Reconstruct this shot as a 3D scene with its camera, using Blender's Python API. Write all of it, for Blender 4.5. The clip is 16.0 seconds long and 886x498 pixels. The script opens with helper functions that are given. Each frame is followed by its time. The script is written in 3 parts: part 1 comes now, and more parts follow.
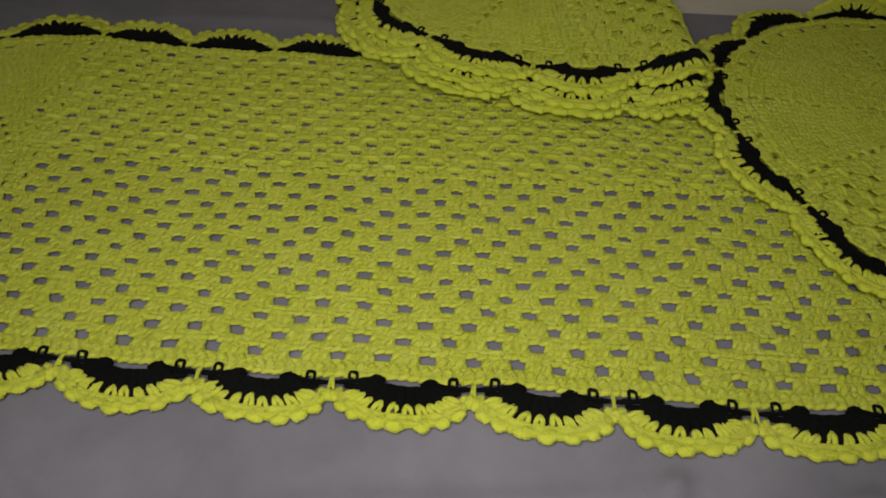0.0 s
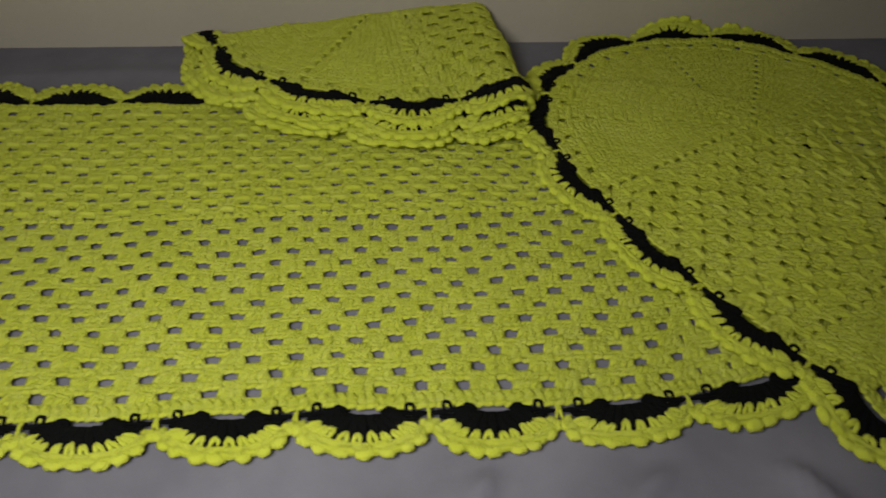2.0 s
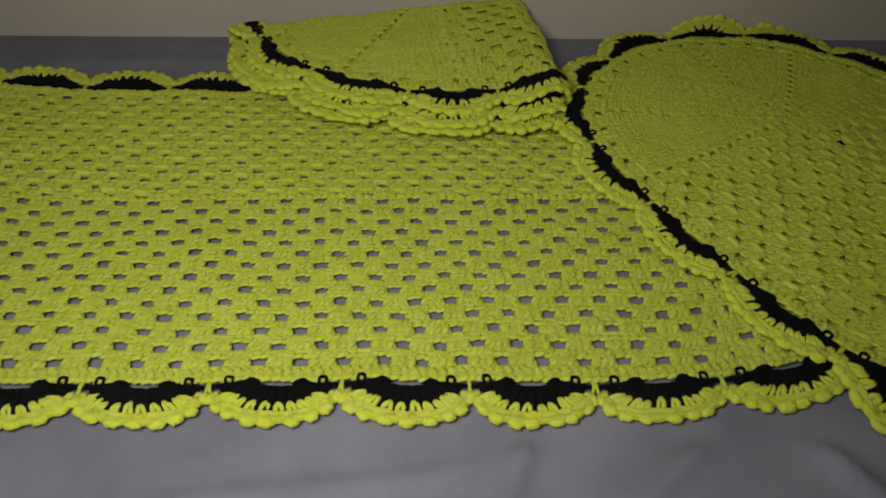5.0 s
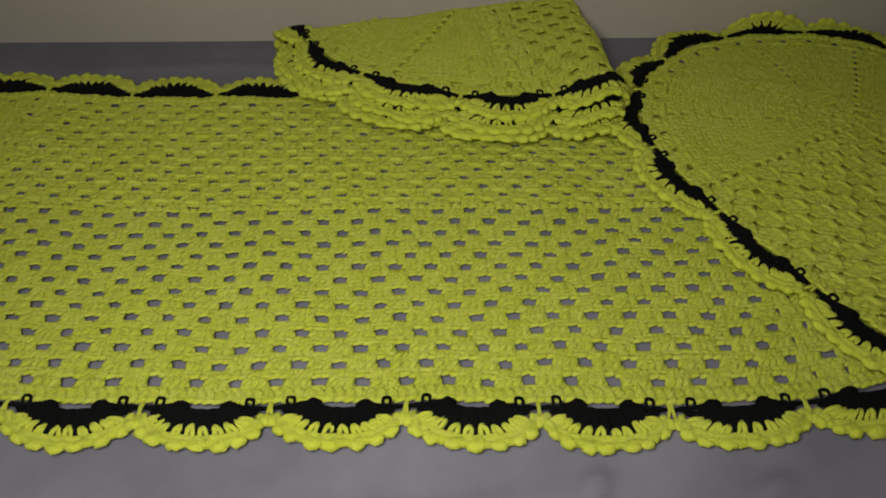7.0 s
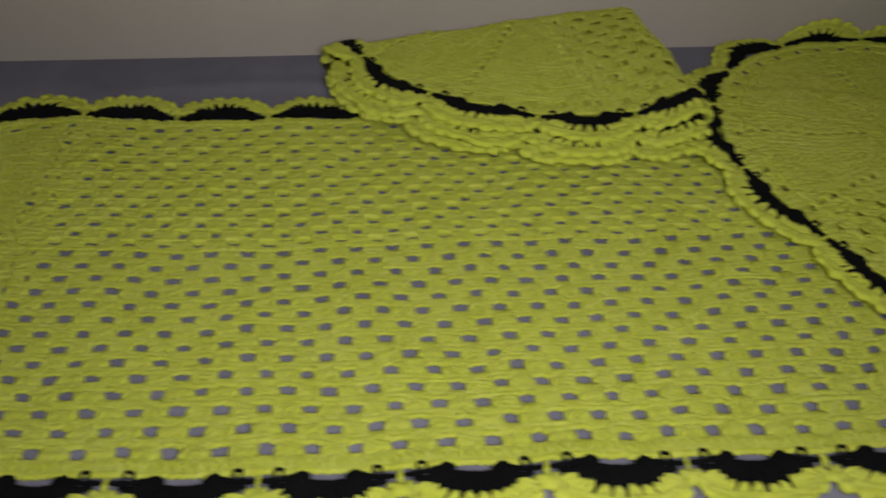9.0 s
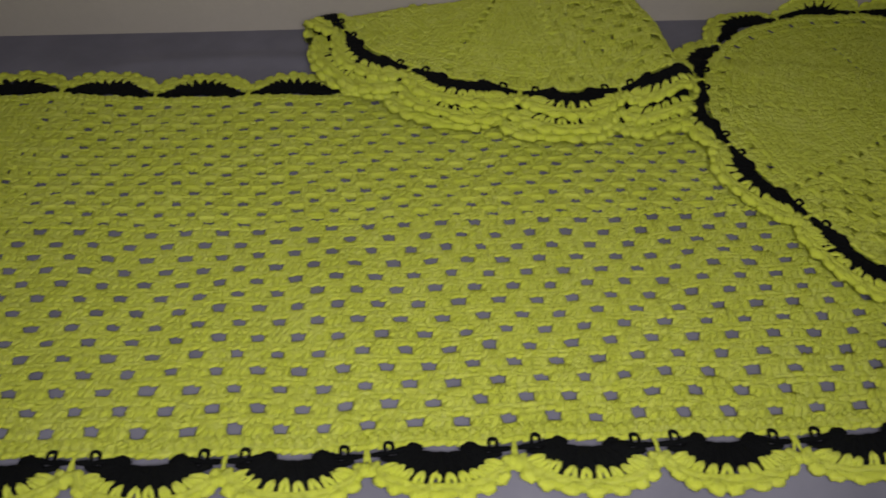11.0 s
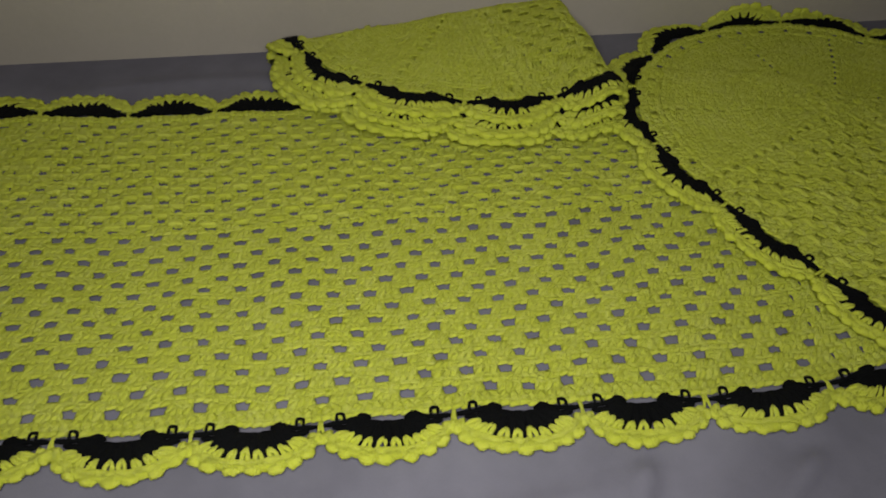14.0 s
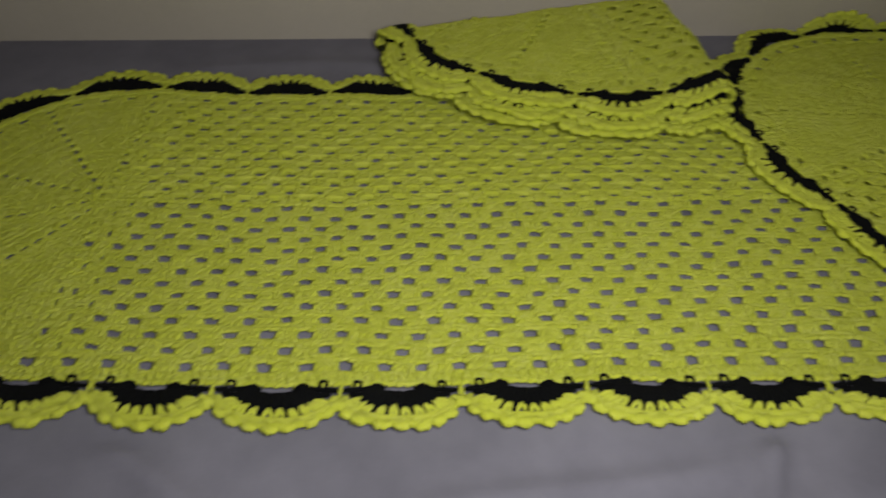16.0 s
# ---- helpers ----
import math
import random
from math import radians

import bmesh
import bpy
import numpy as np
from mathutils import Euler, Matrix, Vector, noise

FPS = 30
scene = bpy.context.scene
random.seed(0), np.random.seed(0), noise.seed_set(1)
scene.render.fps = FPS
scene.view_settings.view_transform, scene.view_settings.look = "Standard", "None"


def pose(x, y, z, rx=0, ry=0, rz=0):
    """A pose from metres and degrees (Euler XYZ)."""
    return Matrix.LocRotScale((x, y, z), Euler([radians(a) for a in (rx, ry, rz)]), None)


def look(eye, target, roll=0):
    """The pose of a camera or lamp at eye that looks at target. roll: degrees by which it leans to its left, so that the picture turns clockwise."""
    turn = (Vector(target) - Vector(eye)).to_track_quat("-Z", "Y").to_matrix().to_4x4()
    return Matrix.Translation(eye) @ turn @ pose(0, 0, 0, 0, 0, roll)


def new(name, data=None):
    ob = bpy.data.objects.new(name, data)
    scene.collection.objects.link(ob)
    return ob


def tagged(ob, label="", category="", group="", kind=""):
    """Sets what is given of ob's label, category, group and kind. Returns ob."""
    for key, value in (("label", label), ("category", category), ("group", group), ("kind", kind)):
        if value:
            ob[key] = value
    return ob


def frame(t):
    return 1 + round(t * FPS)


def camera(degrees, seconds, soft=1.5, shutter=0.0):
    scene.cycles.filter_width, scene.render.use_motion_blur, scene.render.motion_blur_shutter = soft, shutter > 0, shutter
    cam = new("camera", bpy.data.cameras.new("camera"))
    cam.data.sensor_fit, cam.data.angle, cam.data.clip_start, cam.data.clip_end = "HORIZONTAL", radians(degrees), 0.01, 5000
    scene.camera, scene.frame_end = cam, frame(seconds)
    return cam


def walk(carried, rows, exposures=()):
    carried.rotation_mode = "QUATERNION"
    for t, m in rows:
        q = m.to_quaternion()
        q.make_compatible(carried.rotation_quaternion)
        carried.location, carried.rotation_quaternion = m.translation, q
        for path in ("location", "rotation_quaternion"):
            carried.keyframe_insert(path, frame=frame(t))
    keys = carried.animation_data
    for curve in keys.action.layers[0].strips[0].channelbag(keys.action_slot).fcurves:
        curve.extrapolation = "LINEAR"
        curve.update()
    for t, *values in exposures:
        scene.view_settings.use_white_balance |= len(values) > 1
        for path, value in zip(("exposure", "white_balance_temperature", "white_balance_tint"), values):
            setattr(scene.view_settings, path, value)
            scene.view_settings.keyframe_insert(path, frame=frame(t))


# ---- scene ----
cam = camera(65.9, 16.0, soft=1.8, shutter=0.8)
PATH = [
    (0, (-0.01, -0.23, 0.374), (-0.08, 1.141, -1.08), 1.95),
    (0.5, (-0.006, -0.229, 0.382), (-0.078, 1.163, -1.052), 0.85),
    (0.6, (-0.009, -0.231, 0.386), (-0.052, 1.181, -1.027), 1.9),
    (1, (0.009, -0.239, 0.395), (-0.058, 1.187, -1.003), 1.7),
    (1.5, (0.044, -0.244, 0.397), (0.056, 1.18, -1.008), 2.0),
    (2, (0.073, -0.248, 0.394), (0.181, 1.186, -0.996), 2.1),
    (2.5, (0.081, -0.256, 0.392), (0.204, 1.168, -1.007), 2.7),
    (3, (0.08, -0.264, 0.394), (0.208, 1.183, -0.981), 2.4),
    (3.5, (0.076, -0.269, 0.398), (0.224, 1.197, -0.954), 2.9),
    (4, (0.068, -0.273, 0.401), (0.199, 1.201, -0.945), 2.3),
    (4.2, (0.065, -0.278, 0.396), (0.172, 1.179, -0.97), 2.4),
    (6.3, (0.035, -0.256, 0.389), (0.058, 1.186, -0.997), 1.2),
    (6.5, (0.031, -0.255, 0.388), (0.048, 1.194, -0.991), 0.9),
    (7, (0.027, -0.249, 0.39), (0.012, 1.185, -1.004), -0.1),
    (7.5, (0.024, -0.243, 0.385), (0.038, 1.177, -1.024), 2.0),
    (8, (0.023, -0.229, 0.386), (0.022, 1.18, -1.034), 0.4),
    (8.5, (-0.006, -0.213, 0.389), (0.055, 1.183, -1.042), 2.2),
    (9, (-0.077, -0.198, 0.391), (0.008, 1.216, -1.021), 1.2),
    (9.2, (-0.097, -0.195, 0.387), (-0.029, 1.2, -1.044), 1.5),
    (11.3, (-0.034, -0.192, 0.389), (0.035, 1.171, -1.073), 0.5),
    (11.5, (-0.019, -0.188, 0.385), (0.08, 1.178, -1.073), 1.0),
    (12, (0.008, -0.182, 0.386), (0.104, 1.198, -1.058), -0.2),
    (12.5, (0.008, -0.207, 0.395), (0.065, 1.21, -1.015), -0.4),
    (13, (0.006, -0.215, 0.394), (0.07, 1.172, -1.046), -0.5),
    (13.5, (-0.008, -0.225, 0.4), (0.072, 1.161, -1.041), 0.1),
    (14, (-0.024, -0.245, 0.408), (0.077, 1.165, -1.007), -0.2),
    (14.5, (-0.037, -0.253, 0.415), (0.091, 1.167, -0.987), 0.9),
    (15, (-0.058, -0.259, 0.419), (0.037, 1.18, -0.967), 0.8),
    (15.5, (-0.077, -0.268, 0.416), (0.022, 1.163, -0.978), 0.9),
    (16, (-0.111, -0.271, 0.413), (-0.067, 1.142, -1.003), 1.1),
]
EXPOSURES = [(0.0, -0.08, 6860, 11), (0.7, -0.06, 6850, 11), (1.5, 0.0, 6660, 9), (8.0, 0.0, 6660, 9), (8.5, 0.0, 6450, 13), (9.0, 0.04, 6200, 18), (12.0, 0.03, 6180, 19), (12.6, 0.02, 5850, 25), (13.5, 0.0, 6350, 13), (16.0, 0.0, 6450, 12)]
walk(cam, [(t, look(eye, target, roll)) for t, eye, target, roll in PATH], EXPOSURES)

# ---- light: the lamp of the phone that films, and the dim room behind it ----
world = bpy.data.worlds.new("world")
scene.world = world
world.use_nodes = True
world.node_tree.nodes["Background"].inputs["Color"].default_value = (0.9, 0.85, 0.8, 1)
world.node_tree.nodes["Background"].inputs["Strength"].default_value = 0.02

lamp = bpy.data.lights.new("phone_lamp", "SPOT")
lamp.energy, lamp.color, lamp.shadow_soft_size = 11.0, (0.985, 0.985, 1.0), 0.08
lamp.spot_size, lamp.spot_blend = radians(165), 1.0
new("phone_lamp", lamp).matrix_world = look((-0.034, -0.245, 0.45), (-0.075, 0.46, 0.0))

# ---- materials ----


def material(name):
    m = bpy.data.materials.new(name)
    m.use_nodes = True
    nt = m.node_tree
    return m, nt, nt.nodes["Principled BSDF"]


def add(nt, kind, **values):
    n = nt.nodes.new(kind)
    for key, v in values.items():
        n.inputs[key].default_value = v
    return n


def ramp(nt, stops):
    n = nt.nodes.new("ShaderNodeValToRGB")
    e = n.color_ramp.elements
    e[0].position, e[0].color = stops[0][0], (*stops[0][1], 1)
    e[1].position, e[1].color = stops[-1][0], (*stops[-1][1], 1)
    for p, c in stops[1:-1]:
        e.new(p).color = (*c, 1)
    return n


def yarn(name, dark, mid, light, sheen=0.3, relief=1.0):
    """Matt cotton yarn: fibre grain, strand to strand and patch to patch variation."""
    m, nt, bsdf = material(name)
    link = nt.links.new
    co = nt.nodes.new("ShaderNodeTexCoord")
    geo = nt.nodes.new("ShaderNodeNewGeometry")
    patch = add(nt, "ShaderNodeTexNoise", Scale=18.0, Detail=3.0)
    fibre = add(nt, "ShaderNodeTexNoise", Scale=1000.0, Detail=3.0, Roughness=0.7)
    ply = add(nt, "ShaderNodeTexNoise", Scale=420.0, Detail=2.0, Roughness=0.5)
    ply.inputs["Distortion"].default_value = 1.5
    for n in (patch, fibre, ply):
        link(co.outputs["Object"], n.inputs["Vector"])
    a = nt.nodes.new("ShaderNodeMath")
    a.operation = "MULTIPLY_ADD"
    a.inputs[1].default_value, a.inputs[2].default_value = 0.35, 0.0
    link(geo.outputs["Random Per Island"], a.inputs[0])
    b = nt.nodes.new("ShaderNodeMath")
    b.operation = "MULTIPLY_ADD"
    b.inputs[1].default_value = 0.45
    link(patch.outputs["Fac"], b.inputs[0])
    link(a.outputs[0], b.inputs[2])
    c = nt.nodes.new("ShaderNodeMath")
    c.operation = "MULTIPLY_ADD"
    c.inputs[1].default_value = 0.35
    link(fibre.outputs["Fac"], c.inputs[0])
    link(b.outputs[0], c.inputs[2])
    r = ramp(nt, [(0.25, dark), (0.55, mid), (0.9, light)])
    link(c.outputs[0], r.inputs[0])
    link(r.outputs[0], bsdf.inputs["Base Color"])
    bsdf.inputs["Roughness"].default_value = 0.9
    bsdf.inputs["Specular IOR Level"].default_value = 0.15
    bsdf.inputs["Sheen Weight"].default_value = sheen
    bsdf.inputs["Sheen Roughness"].default_value = 0.5
    bsdf.inputs["Sheen Tint"].default_value = (*light, 1)
    bsdf.inputs["Subsurface Weight"].default_value = 0.0 if sheen < 0.1 else 0.4
    bsdf.inputs["Subsurface Radius"].default_value = (1.0, 1.0, 0.35)
    bsdf.inputs["Subsurface Scale"].default_value = 0.005
    h = nt.nodes.new("ShaderNodeMath")
    h.operation = "MULTIPLY_ADD"
    h.inputs[1].default_value = 1.1
    link(ply.outputs["Fac"], h.inputs[0])
    link(fibre.outputs["Fac"], h.inputs[2])
    bump = add(nt, "ShaderNodeBump", Strength=relief, Distance=0.0019)
    link(h.outputs[0], bump.inputs["Height"])
    link(bump.outputs[0], bsdf.inputs["Normal"])
    return m


def plain(name, dark, light, scale, grain, relief, rough=0.85, depth=0.001):
    m, nt, bsdf = material(name)
    link = nt.links.new
    co = nt.nodes.new("ShaderNodeTexCoord")
    big = add(nt, "ShaderNodeTexNoise", Scale=scale, Detail=5.0, Roughness=0.6)
    fine = add(nt, "ShaderNodeTexNoise", Scale=grain, Detail=3.0, Roughness=0.7)
    link(co.outputs["Object"], big.inputs["Vector"])
    link(co.outputs["Object"], fine.inputs["Vector"])
    mix = nt.nodes.new("ShaderNodeMath")
    mix.operation = "MULTIPLY_ADD"
    mix.inputs[1].default_value = 0.3
    link(fine.outputs["Fac"], mix.inputs[0])
    link(big.outputs["Fac"], mix.inputs[2])
    r = ramp(nt, [(0.45, dark), (0.85, light)])
    link(mix.outputs[0], r.inputs[0])
    link(r.outputs[0], bsdf.inputs["Base Color"])
    bsdf.inputs["Roughness"].default_value = rough
    bsdf.inputs["Specular IOR Level"].default_value = 0.2
    bump = add(nt, "ShaderNodeBump", Strength=relief, Distance=depth)
    link(fine.outputs["Fac"], bump.inputs["Height"])
    link(bump.outputs[0], bsdf.inputs["Normal"])
    return m


YELLOW = yarn("yellow_cotton_yarn", (0.62, 0.68, 0.052), (0.77, 0.84, 0.074), (0.86, 0.92, 0.13))
BLACK = yarn("black_cotton_yarn", (0.0015, 0.0018, 0.0016), (0.0028, 0.0032, 0.0029), (0.010, 0.011, 0.010), sheen=0.012)
SHEET = plain("grey_cotton_sheet", (0.158, 0.152, 0.173), (0.232, 0.223, 0.250), 9.0, 1400.0, 0.3, depth=0.0004)
WALL = plain("beige_wall_paint", (0.43, 0.385, 0.295), (0.49, 0.44, 0.345), 2.5, 160.0, 0.2)
CEILING = plain("white_ceiling_paint", (0.7, 0.69, 0.66), (0.78, 0.77, 0.74), 2.0, 120.0, 0.15)
FLOOR = plain("brown_floor_tile", (0.18, 0.13, 0.10), (0.28, 0.21, 0.16), 3.0, 60.0, 0.1, 0.5)
WOOD = plain("dark_bed_wood", (0.07, 0.04, 0.025), (0.14, 0.08, 0.05), 6.0, 90.0, 0.2, 0.5)

# ---- mesh helpers ----
rng = np.random.default_rng(7)


def mesh_of(name, v, f, mat):
    """A smooth mesh of four-sided faces from arrays."""
    me = bpy.data.meshes.new(name)
    me.vertices.add(len(v))
    me.vertices.foreach_set("co", np.asarray(v, dtype=np.float32).ravel())
    me.loops.add(4 * len(f))
    me.loops.foreach_set("vertex_index", np.asarray(f, dtype=np.int32).ravel())
    me.polygons.add(len(f))
    me.polygons.foreach_set("loop_start", np.arange(0, 4 * len(f), 4, dtype=np.int32))
    me.polygons.foreach_set("use_smooth", np.ones(len(f), dtype=bool))
    me.update(calc_edges=True)
    me.validate()
    me.materials.append(mat)
    return me


def part(name, v, f, mat, parent, label=""):
    ob = new(name, mesh_of(name, v, f, mat))
    ob.parent = parent
    return tagged(ob, label) if label else ob


def strand(path, radius, sides=6, flat=1.0, uneven=0.06):
    """A closed tube along a path with an even number of sides; radius may be a list; flat squeezes it across z."""
    path = np.asarray(path, float)
    n = len(path)
    rad = np.broadcast_to(np.asarray(radius, float), (n,))
    tan = np.gradient(path, axis=0)
    tan /= np.linalg.norm(tan, axis=1)[:, None] + 1e-12
    up = np.tile([0.0, 0.0, 1.0], (n, 1))
    up[np.abs(tan[:, 2]) > 0.92] = (0.0, 1.0, 0.0)
    side = np.cross(tan, up)
    side /= np.linalg.norm(side, axis=1)[:, None] + 1e-12
    top = np.cross(side, tan)
    ang = np.arange(sides) * 2 * math.pi / sides
    ring = np.cos(ang)[None, :, None] * side[:, None, :] + flat * np.sin(ang)[None, :, None] * top[:, None, :]
    lump = 1 + rng.normal(0, uneven, (n, sides))
    v = (path[:, None, :] + (rad[:, None] * lump)[:, :, None] * ring).reshape(-1, 3)
    f = [(i * sides + k, i * sides + (k + 1) % sides, (i + 1) * sides + (k + 1) % sides, (i + 1) * sides + k)
         for i in range(n - 1) for k in range(sides)]
    e = (n - 1) * sides
    for c in range(0, sides - 2, 2):
        f += [(c + 3, c + 2, c + 1, 0), (e, e + c + 1, e + c + 2, e + c + 3)]
    return v, np.array(f)


def curve(points, n):
    """n points along a smooth line through the given ones."""
    p = np.asarray(points, float)
    k = np.linspace(0, len(p) - 1, n)
    out = np.empty((n, 3))
    for j, t in enumerate(k):
        i = min(int(t), len(p) - 2)
        a, b, c, d = p[max(i - 1, 0)], p[i], p[i + 1], p[min(i + 2, len(p) - 1)]
        w = t - i
        out[j] = 0.5 * (2 * b + (c - a) * w + (2 * a - 5 * b + 4 * c - d) * w * w + (3 * b - a - 3 * c + d) * w ** 3)
    return out


def join(pieces):
    vs, fs, base = [], [], 0
    for v, f in pieces:
        vs.append(v)
        fs.append(np.asarray(f) + base)
        base += len(v)
    return np.concatenate(vs), np.concatenate(fs)


def taper(n, r, ends=0.55):
    k = np.linspace(-1, 1, n)
    return r * (ends + (1 - ends) * (1 - k ** 4))


# ---- stitches, in (along the row, outward, up) ----
ROW = 0.0131       # height of a round
CLUSTER = 0.0283   # one group of three stitches and its gap


def post(t0, t1, o0, o1, z0, z1, r, twist):
    """One long stitch: two plies that wind round each other, and the loop wrapped across them."""
    out = []
    n = 7
    k = np.linspace(0, 1, n)
    base = np.stack([t0 + (t1 - t0) * k, o0 + (o1 - o0) * k, z0 + (z1 - z0) * k + 0.0009 * np.sin(math.pi * k)], 1)
    for ply in (0, 2.1, 4.2):
        a = ply + twist + k * 4.4
        mid = base.copy()
        mid[:, 0] += 0.60 * r * np.cos(a)
        mid[:, 2] += 0.42 * r * np.sin(a)
        out.append(strand(mid, taper(n, r * 0.60, 0.8), flat=0.75))
    if o1 - o0 > 0.010:
        c = base[3] + np.array([0, rng.normal(0, 0.0007), 0])
        wrap = [c + np.array([-0.85 * r, -0.0012, r * 0.30]), c + np.array([0, 0.0, r * 0.62]), c + np.array([0.85 * r, 0.0012, r * 0.30])]
        out.append(strand(curve(wrap, 5), taper(5, 0.0012, 0.6)))
    return out


def loops(t, o, half, z, r, spread=0.0018):
    """The two slanting loops on top of a stitch."""
    out = []
    for s, lean in ((-1, 0.0010), (1, -0.0010)):
        pts = [(t - half, o + s * spread * 0.85 - lean, z - 0.0010), (t, o + s * spread, z), (t + half, o + s * spread * 0.85 + lean, z - 0.0010)]
        out.append(strand(curve(pts, 5), taper(5, r, 0.6), flat=0.8))
    return out


def cluster_piece(gap, puff):
    """Three stitches worked into one gap, their top loops and the chain that bridges the next gap."""
    j = rng.normal(0, 1, 24)
    w0, w1 = (CLUSTER - gap) / 2 - 0.0005, (CLUSTER - gap) / 2 + 0.0019
    p = []
    for k in (-1, 0, 1):
        p += post(k * (w0 - 0.0042) + j[k + 1] * 0.0003, k * (w1 - 0.0040) + j[k + 4] * 0.0004, -0.0040, 0.0112,
                  0.0048, 0.0052 + j[k + 7] * 0.0003, 0.0042, 0.6 + j[k + 10] * 0.4)
        p += loops(k * (w1 - 0.0034) + j[k + 13] * 0.0003, 0.0118 + j[k + 16] * 0.0003, 0.0043, 0.0070, 0.0021)
    a, b = w1 - 0.002, CLUSTER - w1 + 0.002
    for s in (-1, 1):
        pts = [(a, 0.0119 + s * 0.0018, 0.0060), ((a + b) / 2, 0.0119 + s * 0.0019 + j[20] * 0.0005, 0.0080 if puff else 0.0058), (b, 0.0119 + s * 0.0018, 0.0060)]
        p.append(strand(curve(pts, 5), taper(5, 0.0023, 0.85)))
    if puff:  # the bases of the three stitches swell where they are drawn round the chain
        h = 0.9 * (w0 - 0.0020)
        pts = [(-h, -0.0010, 0.0056), (-0.6 * h, -0.0016, 0.0079 + j[21] * 0.0003), (0, -0.0017, 0.0080), (0.6 * h, -0.0016, 0.0079 + j[22] * 0.0003), (h, -0.0010, 0.0056)]
        p.append(strand(curve(pts, 9), taper(9, puff, 0.8), flat=1.1))
    v, f = join(p)
    v[:, 2] *= 0.62
    return v, f


def dense_piece():
    """One stitch of the closed part."""
    j = rng.normal(0, 1, 8)
    p = post(j[0] * 0.0003, j[1] * 0.0003, -0.003, 0.0112, 0.0050, 0.0050 + j[2] * 0.0002, 0.0040, 0.6 + j[3] * 0.5)
    p += loops(j[4] * 0.0002, 0.0114, 0.0046, 0.0073 + j[5] * 0.0002, 0.0020, 0.0022)
    v, f = join(p)
    v[:, 2] *= 0.62
    return v, f


def short_piece():
    """One low stitch of the yellow round that carries the border."""
    j = rng.normal(0, 1, 6)
    p = post(j[0] * 0.0003, 0.0006 + j[1] * 0.0003, -0.002, 0.0034, 0.0042, 0.0044, 0.0032, 0.8)
    p += loops(0.0004, 0.0036 + j[2] * 0.0004, 0.0046, 0.0058, 0.0019, 0.0014)
    return join(p)


def bridge_piece():
    return join(loops(0.0, 0.0, 0.0042, 0.0054, 0.0018, 0.0013))


CLUSTERS = [cluster_piece(0.0116, 0.0) for _ in range(6)]
PUFFED = [cluster_piece(0.0102, 0.0032) for _ in range(6)]
CLOSE = [cluster_piece(0.0082, 0.0029) for _ in range(6)]
DENSE = [dense_piece() for _ in range(6)]
SHORT = [short_piece() for _ in range(4)]
BRIDGE = [bridge_piece()]


def from_chain(kinds):
    """The same stitches for the first round, which start at the chain."""
    out = []
    for v, f in kinds:
        w = v.copy()
        w[:, 1] = np.where(w[:, 1] < 0.004, 0.0010 + (w[:, 1] + 0.0058) * 0.30, w[:, 1])
        out.append((w, f))
    return out


def repeat(kinds, frames):
    """Stitches set at frames (x, y, along x, along y, stretch, lean); outward is to the right of along."""
    fr = np.asarray(frames, float)
    vs, fs, base = [], [], 0
    pick = rng.integers(0, len(kinds), len(fr))
    for k, (v, f) in enumerate(kinds):
        g = fr[pick == k]
        if not len(g):
            continue
        jit = rng.normal(0, 1, (len(g), 4))
        t = v[None, :, 0] * g[:, 4:5] * (1 + 0.04 * jit[:, 0:1])
        o = v[None, :, 1] * (1 + 0.03 * jit[:, 1:2])
        z = v[None, :, 2] * (1 + 0.05 * jit[:, 2:3])
        x = g[:, 0:1] + t * g[:, 2:3] + o * g[:, 3:4]
        y = g[:, 1:2] + t * g[:, 3:4] - o * g[:, 2:3]
        vs.append(np.stack([x, y, z], 2).reshape(-1, 3))
        fs.append((f[None] + (np.arange(len(g)) * len(v))[:, None, None] + base).reshape(-1, 4))
        base += len(g) * len(v)
    return np.concatenate(vs), np.concatenate(fs)


# ---- the oval rug: two straight sides and two round ends about a spine ----
# Sides: front runs along +x with outward -y; back runs along -x with outward +y.


def straight_frames(j, side, x0, x1, phase, step):
    """Cluster frames of round j on one straight side."""
    r = j * ROW
    out = []
    k = math.ceil((x0 - phase) / step)
    while phase + k * step < x1:
        x = phase + k * step
        d = 1 if side == "front" else -1
        out.append((x, -d * r, d, 0, step / CLUSTER, 0))
        k += 1
    return out


def edge_frames(j, side, x0, x1, clusters):
    """Single stitches that close a round between its groups and the round ends."""
    r, d = j * ROW, 1 if side == "front" else -1
    xs = [c[0] for c in clusters]
    half = CLUSTER / 2
    out = []
    for a, b in ((x0 + 0.0006, min(xs) - half + 0.0015), (max(xs) + half - 0.0015, x1 - 0.0006)):
        n = int(max(b - a, 0) / 0.0052)
        out += [(a + (i + 0.5) * (b - a) / n, -d * r, d, 0, 1.0, 0) for i in range(n)]
    return out


def arc_frames(r, cx, left, width, wedges=5):
    """Stitch frames on a round end of radius r; a small gap opens at each wedge line."""
    out = []
    rr = max(r + 0.5 * ROW, 0.004)
    per = max(2, round(math.pi * rr / wedges / width))
    for w in range(wedges):
        for i in range(per):
            gap = min(0.0047 / rr * 0.5, 0.13)
            a = math.pi * w / wedges + gap + (i + 0.5) * (math.pi / wedges - 2 * gap) / per
            ang = (math.pi / 2 + a) if left else (-math.pi / 2 + a)
            ox, oy = math.cos(ang), math.sin(ang)
            step = (math.pi / wedges - 2 * gap) / per * rr
            out.append((cx + r * ox, r * oy, -oy, ox, step / 0.0066, 0))
    return out


